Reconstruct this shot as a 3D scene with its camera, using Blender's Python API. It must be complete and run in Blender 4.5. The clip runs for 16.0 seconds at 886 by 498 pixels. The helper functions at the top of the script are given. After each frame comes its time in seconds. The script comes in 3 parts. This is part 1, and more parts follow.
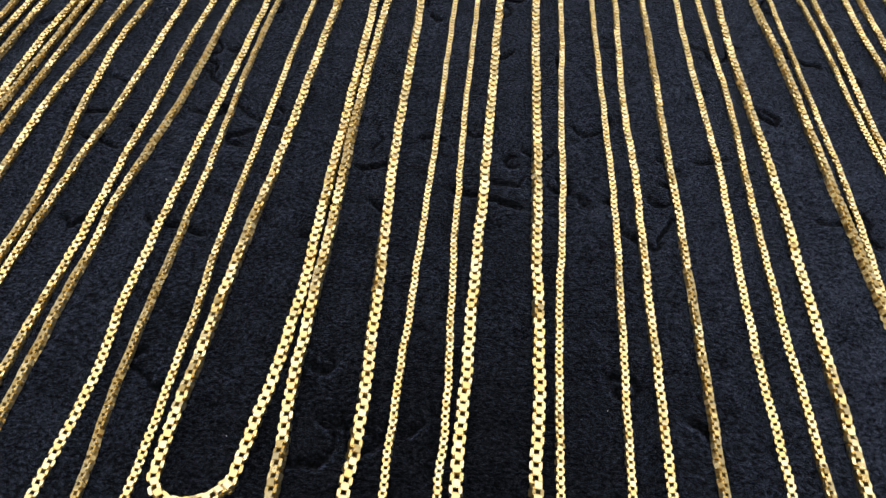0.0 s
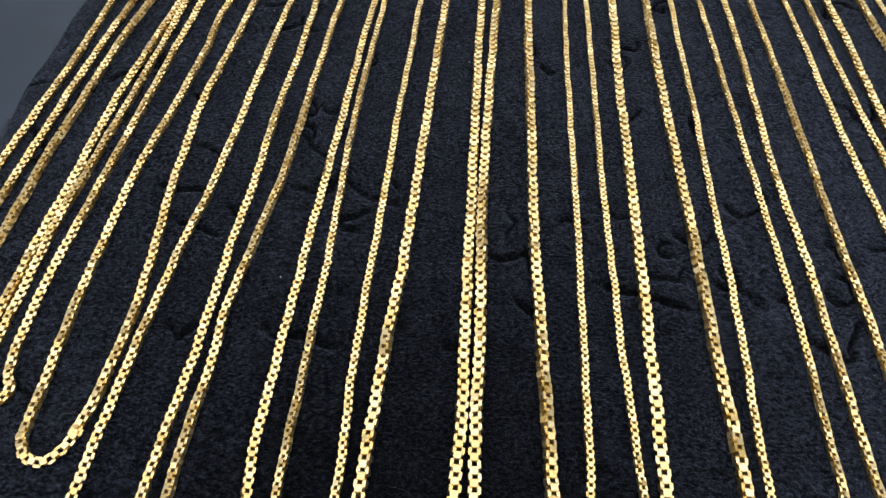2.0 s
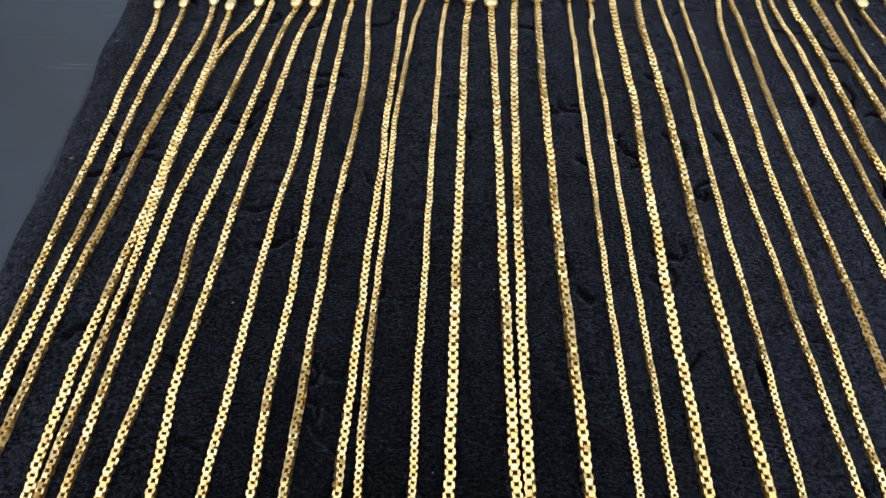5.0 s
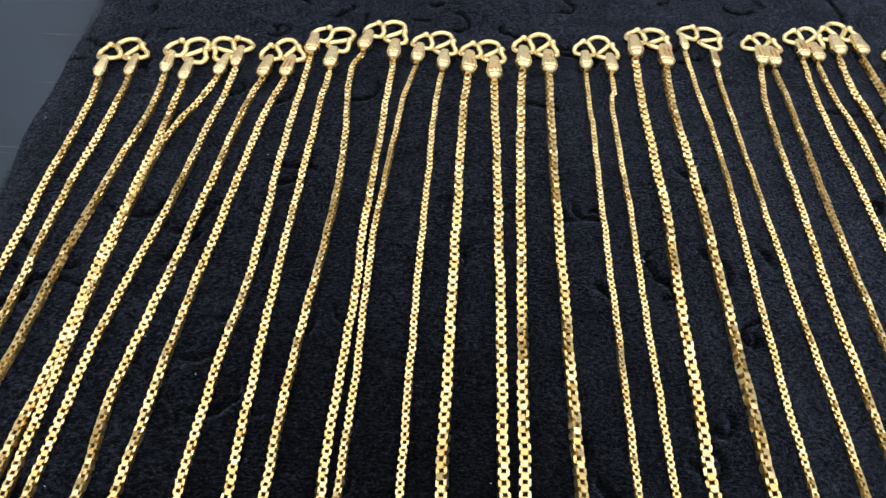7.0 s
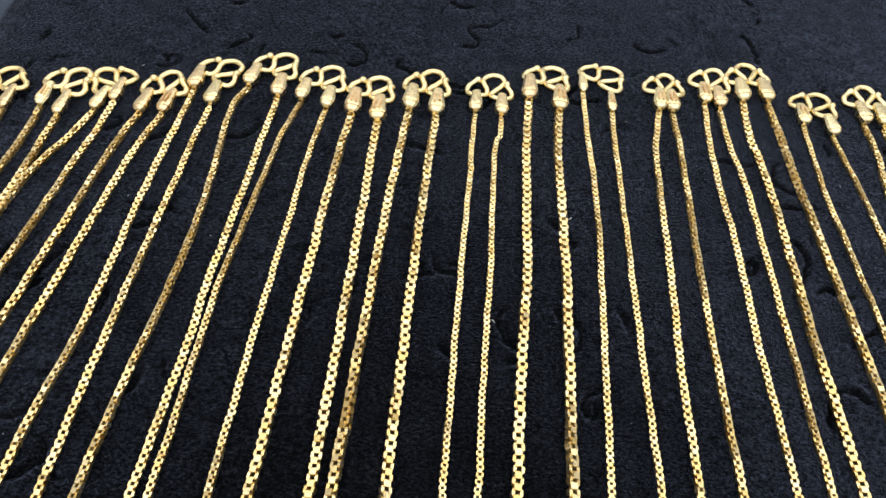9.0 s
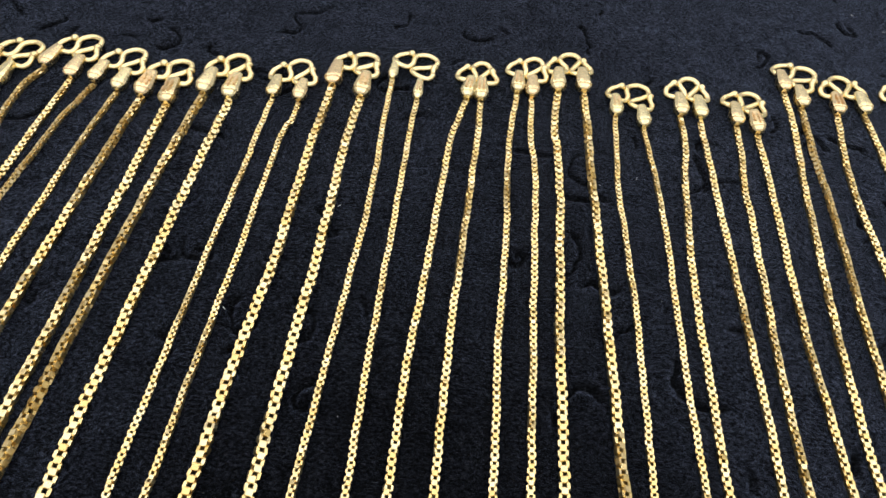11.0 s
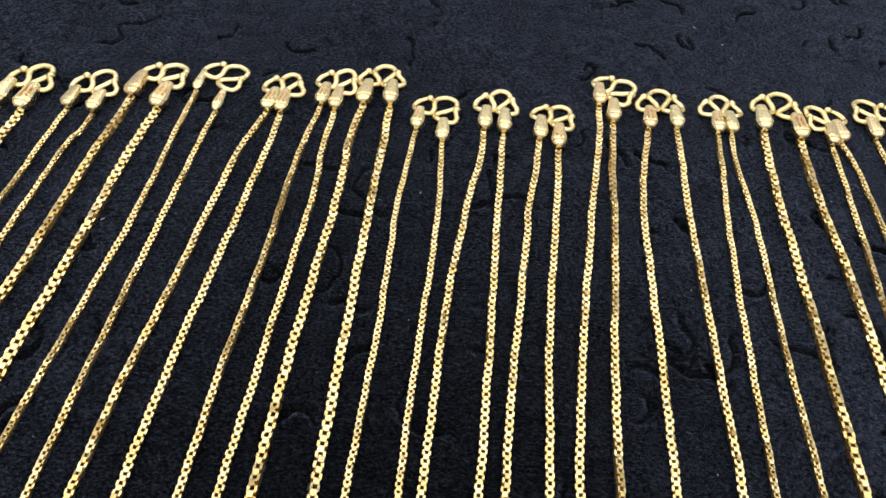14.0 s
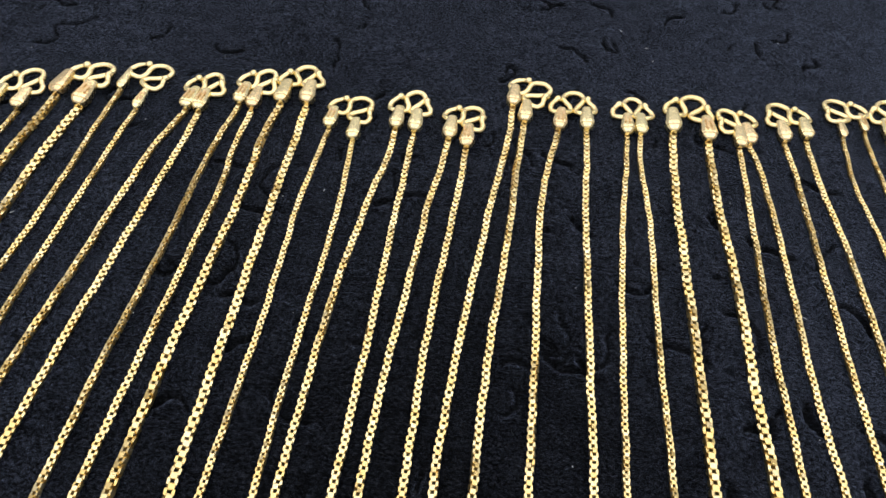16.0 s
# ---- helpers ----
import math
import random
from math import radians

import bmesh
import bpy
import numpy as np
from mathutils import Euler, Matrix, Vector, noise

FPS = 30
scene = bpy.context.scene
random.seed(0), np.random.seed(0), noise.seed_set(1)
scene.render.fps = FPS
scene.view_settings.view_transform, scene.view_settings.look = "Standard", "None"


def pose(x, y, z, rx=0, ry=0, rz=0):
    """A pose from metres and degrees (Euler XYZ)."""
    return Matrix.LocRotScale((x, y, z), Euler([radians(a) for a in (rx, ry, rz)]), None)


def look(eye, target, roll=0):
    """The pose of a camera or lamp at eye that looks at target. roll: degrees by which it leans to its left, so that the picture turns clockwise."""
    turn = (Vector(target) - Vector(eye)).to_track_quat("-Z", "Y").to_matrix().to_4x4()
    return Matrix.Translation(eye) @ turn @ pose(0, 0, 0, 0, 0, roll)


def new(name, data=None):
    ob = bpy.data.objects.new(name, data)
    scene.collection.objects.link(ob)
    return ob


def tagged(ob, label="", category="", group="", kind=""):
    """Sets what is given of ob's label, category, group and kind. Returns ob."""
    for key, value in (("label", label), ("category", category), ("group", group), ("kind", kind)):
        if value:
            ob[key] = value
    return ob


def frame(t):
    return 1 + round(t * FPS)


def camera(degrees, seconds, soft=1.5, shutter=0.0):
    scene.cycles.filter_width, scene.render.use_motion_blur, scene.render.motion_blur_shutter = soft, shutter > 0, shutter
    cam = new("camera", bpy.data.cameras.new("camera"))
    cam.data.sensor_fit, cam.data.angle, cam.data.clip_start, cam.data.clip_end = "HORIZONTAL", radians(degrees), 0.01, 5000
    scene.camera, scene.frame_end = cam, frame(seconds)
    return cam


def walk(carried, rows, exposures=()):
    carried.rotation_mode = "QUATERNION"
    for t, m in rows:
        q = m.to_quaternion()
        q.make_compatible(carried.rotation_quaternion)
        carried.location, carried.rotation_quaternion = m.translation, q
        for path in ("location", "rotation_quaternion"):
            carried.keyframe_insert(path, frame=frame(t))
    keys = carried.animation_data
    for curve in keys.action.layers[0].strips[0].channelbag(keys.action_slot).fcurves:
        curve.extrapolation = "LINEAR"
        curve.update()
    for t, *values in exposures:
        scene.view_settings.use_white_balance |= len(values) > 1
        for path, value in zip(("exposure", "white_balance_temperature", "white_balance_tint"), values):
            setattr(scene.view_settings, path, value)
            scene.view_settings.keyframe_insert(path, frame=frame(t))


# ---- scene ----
cam = camera(65.0, 16.0)
ROWS = [
    (0.0, 0.00161, -0.00230, 0.11524, 40.129, -1.207, 4.501),
    (0.5, -0.00870, 0.00410, 0.10673, 39.538, -1.551, 4.510),
    (1.0, -0.01913, 0.01069, 0.10686, 39.630, -1.536, 4.557),
    (1.5, -0.02849, 0.01937, 0.10854, 39.818, -1.443, 4.344),
    (2.0, -0.03378, 0.02588, 0.11450, 39.446, -1.516, 3.820),
    (2.5, -0.04258, 0.03108, 0.11709, 39.623, -1.086, 3.115),
    (3.0, -0.04448, 0.04312, 0.12620, 39.455, -1.210, 2.461),
    (3.5, -0.04580, 0.05005, 0.12681, 39.168, -1.208, 1.895),
    (4.0, -0.04796, 0.06382, 0.12643, 39.084, -1.372, 1.442),
    (4.5, -0.04679, 0.07936, 0.12859, 39.125, -1.721, 1.079),
    (5.0, -0.04929, 0.09128, 0.13083, 39.302, -2.005, 0.873),
    (7.5, -0.04509, 0.14749, 0.12311, 39.139, -2.748, 2.113),
    (8.0, -0.03990, 0.15175, 0.12886, 39.399, -2.846, 2.573),
    (8.5, -0.02858, 0.15379, 0.13089, 38.612, -2.915, 3.007),
    (9.0, -0.01100, 0.15490, 0.13081, 38.635, -2.912, 3.519),
    (9.5, 0.00876, 0.15689, 0.12873, 38.915, -2.889, 4.017),
    (10.0, 0.02430, 0.15639, 0.12578, 38.912, -2.909, 4.365),
    (12.5, 0.07714, 0.16603, 0.12802, 39.560, -2.725, 5.372),
    (13.0, 0.08493, 0.16586, 0.12943, 39.562, -2.799, 5.238),
    (13.5, 0.09619, 0.16664, 0.12787, 39.576, -2.718, 5.439),
    (14.0, 0.10718, 0.16886, 0.12702, 39.779, -2.595, 5.743),
    (14.5, 0.11599, 0.16904, 0.12837, 39.938, -2.528, 6.097),
    (15.0, 0.12553, 0.16849, 0.12960, 40.021, -2.475, 6.371),
    (15.5, 0.13323, 0.16789, 0.13009, 39.827, -2.300, 6.729),
    (16.0, 0.13644, 0.16829, 0.13086, 39.852, -2.155, 7.022),
]
walk(cam, [(t, pose(x, y, z, rx, ry, rz)) for t, x, y, z, rx, ry, rz in ROWS],
     [(0, 0.05), (2, 0.05), (4, -0.07), (5, -0.05), (7.5, 0.0), (8.5, 0.18), (9.5, 0.14), (10, 0.12), (12.5, 0.06), (16, 0.09)])

# ---- world and light ----
world = bpy.data.worlds.new("shop_air")
scene.world = world
world.use_nodes = True
world.node_tree.nodes["Background"].inputs[0].default_value = (0.75, 0.87, 1.0, 1)
world.node_tree.nodes["Background"].inputs[1].default_value = 0.25


def unseen_ceiling_lamp(x, y, sx, sy, watts, colour):
    data = bpy.data.lights.new("unseen_ceiling_lamp", "AREA")
    data.shape, data.size, data.size_y, data.energy, data.color = "RECTANGLE", sx, sy, watts, colour
    ob = new("unseen_ceiling_lamp", data)
    ob.matrix_world = look((x, y, 1.68), (x, y, 0))
    return ob


# six rows of unseen tubes, added overhead to put glints on the gold
for row in range(6):
    unseen_ceiling_lamp(-1.43 + 0.61 * row, 0.45, 0.40, 4.1, 11.7, (0.995, 0.98, 0.975))

# ---- materials ----
def material(name):
    m = bpy.data.materials.new(name)
    m.use_nodes = True
    t = m.node_tree
    return m, t.nodes, t.links, t.nodes["Principled BSDF"]


def noise_node(nodes, links, coord, scale, detail=4.0, rough=0.6, distort=0.0):
    n = nodes.new("ShaderNodeTexNoise")
    n.inputs["Scale"].default_value, n.inputs["Detail"].default_value = scale, detail
    n.inputs["Roughness"].default_value, n.inputs["Distortion"].default_value = rough, distort
    links.new(coord, n.inputs["Vector"])
    return n


def ramp_node(nodes, links, fac, stops):
    r = nodes.new("ShaderNodeValToRGB")
    while len(r.color_ramp.elements) < len(stops):
        r.color_ramp.elements.new(0.5)
    for e, (p, c) in zip(r.color_ramp.elements, stops):
        e.position, e.color = p, (*c, 1)
    links.new(fac, r.inputs[0])
    return r


def bump_node(nodes, links, height, strength, distance, normal=None):
    b = nodes.new("ShaderNodeBump")
    b.inputs["Strength"].default_value, b.inputs["Distance"].default_value = strength, distance
    links.new(height, b.inputs["Height"])
    if normal:
        links.new(normal, b.inputs["Normal"])
    return b


def gold(name, low, high, rough, island=True):
    """Polished yellow gold; each link a shade apart, with fine scratches."""
    m, nodes, links, p = material(name)
    geo = nodes.new("ShaderNodeNewGeometry")
    info = nodes.new("ShaderNodeObjectInfo")
    shade = ramp_node(nodes, links, geo.outputs["Random Per Island"] if island else info.outputs["Random"], [(0.0, low), (1.0, high)])
    links.new(shade.outputs[0], p.inputs["Base Color"])
    p.inputs["Metallic"].default_value = 1.0
    co = nodes.new("ShaderNodeTexCoord")
    wear = noise_node(nodes, links, co.outputs["Object"], 900.0, 3.0)
    rr = nodes.new("ShaderNodeMapRange")
    rr.inputs["To Min"].default_value, rr.inputs["To Max"].default_value = rough * 0.6, rough * 1.5
    links.new(wear.outputs[0], rr.inputs["Value"])
    links.new(rr.outputs[0], p.inputs["Roughness"])
    fine = noise_node(nodes, links, co.outputs["Object"], 1300.0, 3.0)
    b = bump_node(nodes, links, fine.outputs[0], 0.5, 0.00012)
    links.new(b.outputs[0], p.inputs["Normal"])
    return m


# link tones are spread apart to paint in uneven reflections
GOLD_LINK = gold("gold_link", (0.79, 0.575, 0.22), (0.94, 0.785, 0.455), 0.28)
GOLD_PIECE = gold("gold_piece", (0.79, 0.575, 0.22), (0.94, 0.785, 0.455), 0.28, False)
GOLD_CAP = gold("gold_cap", (0.85, 0.66, 0.38), (0.86, 0.76, 0.44), 0.25, False)
GOLD_WIRE = gold("gold_wire", (0.82, 0.67, 0.33), (0.88, 0.75, 0.42), 0.21, False)
GOLD_STAMP = gold("gold_stamp", (0.78, 0.57, 0.34), (0.82, 0.62, 0.37), 0.35, False)


def cloth_material():
    """Black napped felt: fuzzy grain lying one way and faint cloudiness."""
    m, nodes, links, p = material("black_felt")
    co = nodes.new("ShaderNodeTexCoord").outputs["Object"]
    cloud = noise_node(nodes, links, co, 22.0, 5.0)
    lay = nodes.new("ShaderNodeMapping")
    lay.inputs["Scale"].default_value = (0.65, 1.0, 1.0)
    links.new(co, lay.inputs["Vector"])
    nap = noise_node(nodes, links, lay.outputs[0], 1700.0, 6.0, 0.8)
    tuft = noise_node(nodes, links, co, 170.0, 3.0, 0.6)
    blend = nodes.new("ShaderNodeVectorMath")
    blend.operation = "DOT_PRODUCT"
    trio = nodes.new("ShaderNodeCombineXYZ")
    for k, n in enumerate((nap, tuft, cloud)):
        links.new(n.outputs[0], trio.inputs[k])
    links.new(trio.outputs[0], blend.inputs[0])
    blend.inputs[1].default_value = (0.84, 0.11, 0.05)
    col = ramp_node(nodes, links, blend.outputs["Value"], [(0.38, (0.0004, 0.0005, 0.0007)), (0.50, (0.0024, 0.0027, 0.0037)), (0.58, (0.0080, 0.0088, 0.0115)), (0.68, (0.030, 0.033, 0.041))])
    links.new(col.outputs[0], p.inputs["Base Color"])
    p.inputs["Roughness"].default_value = 0.95
    p.inputs["Specular IOR Level"].default_value = 0.03
    # standing hairs catch the light in specks; creases lose sheen as painted-in shade
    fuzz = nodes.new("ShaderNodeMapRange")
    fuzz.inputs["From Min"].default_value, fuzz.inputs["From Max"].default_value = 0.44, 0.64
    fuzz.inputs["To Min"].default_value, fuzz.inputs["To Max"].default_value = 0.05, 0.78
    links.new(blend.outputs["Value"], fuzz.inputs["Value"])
    crease_dim = nodes.new("ShaderNodeAttribute")
    crease_dim.attribute_name = "crease_shade"
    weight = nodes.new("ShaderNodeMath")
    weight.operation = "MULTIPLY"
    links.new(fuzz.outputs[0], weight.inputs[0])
    links.new(crease_dim.outputs["Fac"], weight.inputs[1])
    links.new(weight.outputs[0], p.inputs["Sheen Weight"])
    p.inputs["Sheen Roughness"].default_value = 0.27
    p.inputs["Sheen Tint"].default_value = (0.52, 0.65, 1.0, 1)
    b2 = bump_node(nodes, links, cloud.outputs[0], 0.25, 0.004)
    b3 = bump_node(nodes, links, nap.outputs[0], 0.8, 0.0009, b2.outputs[0])
    links.new(b3.outputs[0], p.inputs["Normal"])
    return m


FELT = cloth_material()


def fibre_material():
    m, nodes, links, p = material("felt_fibre")
    geo = nodes.new("ShaderNodeNewGeometry")
    shade = ramp_node(nodes, links, geo.outputs["Random Per Island"], [(0.0, (0.004, 0.0047, 0.0065)), (0.7, (0.022, 0.026, 0.036)), (1.0, (0.06, 0.07, 0.09))])
    links.new(shade.outputs[0], p.inputs["Base Color"])
    p.inputs["Roughness"].default_value = 0.8
    p.inputs["Specular IOR Level"].default_value = 0.2
    return m


FIBRE = fibre_material()


def lint_material():
    m, nodes, links, p = material("pale_lint")
    p.inputs["Base Color"].default_value = (0.62, 0.66, 0.70, 1)
    p.inputs["Roughness"].default_value = 0.7
    return m


LINT = lint_material()


def counter_material():
    """Dark blue-grey counter top with hairline scratches and smears."""
    m, nodes, links, p = material("slate_counter")
    co = nodes.new("ShaderNodeTexCoord").outputs["Object"]
    smear = noise_node(nodes, links, co, 9.0, 5.0, 0.6, 0.8)
    col = ramp_node(nodes, links, smear.outputs[0], [(0.3, (0.005, 0.015, 0.031)), (0.7, (0.020, 0.040, 0.070))])
    mp = nodes.new("ShaderNodeMapping")
    mp.inputs["Scale"].default_value = (14.0, 420.0, 1.0)
    mp.inputs["Rotation"].default_value = (0, 0, 0.3)
    links.new(co, mp.inputs["Vector"])
    scratch = noise_node(nodes, links, mp.outputs[0], 1.0, 2.0)
    line = ramp_node(nodes, links, scratch.outputs[0], [(0.70, (0, 0, 0)), (0.74, (1, 1, 1))])
    mixc = nodes.new("ShaderNodeMix")
    mixc.data_type = "RGBA"
    links.new(line.outputs[0], mixc.inputs[0])
    links.new(col.outputs[0], mixc.inputs[6])
    p.inputs["Specular IOR Level"].default_value = 0.28
    mixc.inputs[7].default_value = (0.085, 0.105, 0.125, 1)
    links.new(mixc.outputs[2], p.inputs["Base Color"])
    rr = nodes.new("ShaderNodeMapRange")
    rr.inputs["To Min"].default_value, rr.inputs["To Max"].default_value = 0.22, 0.42
    links.new(smear.outputs[0], rr.inputs["Value"])
    links.new(rr.outputs[0], p.inputs["Roughness"])
    return m


COUNTER = counter_material()


def paint(name, colour, rough=0.8):
    m, nodes, links, p = material(name)
    co = nodes.new("ShaderNodeTexCoord").outputs["Object"]
    n = noise_node(nodes, links, co, 6.0, 5.0)
    c = ramp_node(nodes, links, n.outputs[0], [(0.3, tuple(v * 0.9 for v in colour)), (0.7, colour)])
    links.new(c.outputs[0], p.inputs["Base Color"])
    p.inputs["Roughness"].default_value = rough
    return m


# paints of the unseen room, kept pale to throw light onto the gold
WALL = paint("wall_paint", (0.86, 0.86, 0.86))
CEILING = paint("ceiling_paint", (0.82, 0.83, 0.84))
FLOOR = paint("floor_tile", (0.55, 0.53, 0.50), 0.5)


# ---- mesh helpers ----
def mesh_object(name, verts, faces, mat, parent=None, label="", smooth=False):
    me = bpy.data.meshes.new(name)
    me.from_pydata(verts, [], faces)
    me.materials.append(mat)
    if smooth:
        me.polygons.foreach_set("use_smooth", [True] * len(me.polygons))
    me.update()
    ob = new(name, me)
    if parent:
        ob.parent = parent
    return tagged(ob, label)


def quads_mesh(name, verts, quads, mat):
    """A mesh from arrays of points and of four-cornered faces."""
    me = bpy.data.meshes.new(name)
    me.vertices.add(len(verts))
    me.vertices.foreach_set("co", np.asarray(verts, np.float32).ravel())
    me.loops.add(quads.size)
    me.loops.foreach_set("vertex_index", quads.ravel().astype(np.int32))
    me.polygons.add(len(quads))
    me.polygons.foreach_set("loop_start", np.arange(0, quads.size, quads.shape[1], dtype=np.int32))
    me.update(calc_edges=True)
    me.polygons.foreach_set("use_smooth", np.zeros(len(quads), bool))
    me.materials.append(mat)
    return me


def box(name, lo, hi, mat, bevel=0.0):
    bm = bmesh.new()
    bmesh.ops.create_cube(bm, size=1.0)
    for v in bm.verts:
        v.co = [(a + b) / 2 + c * (b - a) for a, b, c in zip(lo, hi, v.co)]
    if bevel:
        bmesh.ops.bevel(bm, geom=bm.edges[:], offset=bevel, segments=3, affect="EDGES", profile=0.5)
    me = bpy.data.meshes.new(name)
    bm.to_mesh(me)
    bm.free()
    me.materials.append(mat)
    return new(name, me)


def smooth_path(points, per=14):
    """A centripetal-free Catmull-Rom line through the points, as an array."""
    p = np.asarray(points, float)
    p = np.vstack([2 * p[0] - p[1], p, 2 * p[-1] - p[-2]])
    u = np.linspace(0, 1, per, endpoint=False)[:, None]
    out = []
    for a, b, c, d in zip(p[:-3], p[1:-2], p[2:-1], p[3:]):
        out.append(0.5 * (2 * b + (c - a) * u + (2 * a - 5 * b + 4 * c - d) * u**2 + (3 * b - a - 3 * c + d) * u**3))
    return np.vstack(out + [p[-2:-1]])


def even(path, step):
    """Points along a line at an even step."""
    s = np.r_[0, np.cumsum(np.linalg.norm(np.diff(path, axis=0), axis=1))]
    q = np.arange(step / 2, s[-1], step)
    return np.stack([np.interp(q, s, path[:, k]) for k in range(path.shape[1])], 1)


def tube(path, radii, sides=10):
    """Points and faces of a round wire along a path, closed at both ends."""
    path = np.asarray(path, float)
    tan = np.gradient(path, axis=0)
    tan /= np.linalg.norm(tan, axis=1)[:, None]
    side = np.cross(tan, (0.02, 0.05, 1.0))
    side /= np.linalg.norm(side, axis=1)[:, None]
    up = np.cross(side, tan)
    a = np.linspace(0, 2 * math.pi, sides, endpoint=False)
    ring = side[:, None] * np.cos(a)[None, :, None] + up[:, None] * np.sin(a)[None, :, None]
    verts = (path[:, None] + ring * np.asarray(radii)[:, None, None]).reshape(-1, 3)
    n, faces = len(path), []
    for i in range(n - 1):
        for j in range(sides):
            k = (j + 1) % sides
            faces.append((i * sides + j, i * sides + k, (i + 1) * sides + k, (i + 1) * sides + j))
    faces.append(tuple(range(sides))[::-1])
    faces.append(tuple((n - 1) * sides + j for j in range(sides)))
    return verts, faces


# ---- the counter, and an unseen room added round it to bounce light ----
def setting():
    tagged(box("floor", (-2.2, -2.0, -0.98), (2.4, 2.8, -0.92), FLOOR), "unseen plain floor added to bounce light", kind="structure")
    tagged(box("ceiling", (-2.2, -2.0, 1.72), (2.4, 2.8, 1.80), CEILING), "unseen pale ceiling added to bounce light", kind="structure")
    tagged(box("wall_north", (-2.2, 2.8, -0.92), (2.4, 2.9, 1.72), WALL), "unseen painted wall added to bounce light", kind="structure")
    tagged(box("wall_south", (-2.2, -2.1, -0.92), (2.4, -2.0, 1.72), WALL), "unseen painted wall added to bounce light", kind="structure")
    tagged(box("wall_east", (2.4, -2.1, -0.92), (2.5, 2.9, 1.72), WALL), "unseen painted wall added to bounce light", kind="structure")
    tagged(box("wall_west", (-2.3, -2.1, -0.92), (-2.2, 2.9, 1.72), WALL), "unseen painted wall added to bounce light", kind="structure")
    tagged(box("counter", (-0.62, -0.22, -0.92), (0.95, 0.92, -0.0032), COUNTER, 0.004), "dark blue-grey scratched counter top", "counter", kind="structure")


setting()

# ---- black cloth ----
EDGE_X, EDGE_SLOPE = -0.1419, -0.0431


def crease_map():
    """How deep the cloth is creased, on a fine square raster: short crooked cracks in the nap, here and there."""
    rng = np.random.default_rng(21)
    x0, y0, step = -0.20, -0.02, 0.00025
    deep = np.zeros((2120, 2200))
    win = np.arange(-9, 10)
    for _ in range(470):
        x, y = rng.uniform(-0.18, 0.33), rng.uniform(0.0, 0.47)
        way, bend = rng.normal(-0.8, 0.5) if rng.random() < 0.6 else rng.uniform(0, 2 * np.pi), rng.normal(0, 0.04)
        count = rng.integers(14, 70)
        depth = rng.uniform(0.0006, 0.0013)
        for k in range(count):
            way += bend + rng.normal(0, 0.13)
            if rng.random() < 0.04:
                way += rng.choice((-1.0, 1.0)) * rng.uniform(0.5, 1.1)
            x, y = x + 0.00028 * math.cos(way), y + 0.00028 * math.sin(way)
            cx, cy = (x - x0) / step, (y - y0) / step
            ix, iy = int(cx), int(cy)
            if not (10 < ix < deep.shape[1] - 11 and 10 < iy < deep.shape[0] - 11):
                continue
            fade = min(1.0, (k + 1) / 8, (count - k) / 8)
            d2 = (win[None, :] + ix - cx) ** 2 + (win[:, None] + iy - cy) ** 2
            cut = depth * fade * np.exp(-d2 * (step / 0.00052) ** 2)
            part = deep[iy - 9:iy + 10, ix - 9:ix + 10]
            np.maximum(part, cut, out=part)
    return deep, x0, y0, step


CREASES = crease_map()


def press_marks(x, y):
    deep, x0, y0, step = CREASES
    ix = np.clip(((x - x0) / step).astype(int), 0, deep.shape[1] - 1)
    iy = np.clip(((y - y0) / step).astype(int), 0, deep.shape[0] - 1)
    return deep[iy, ix]


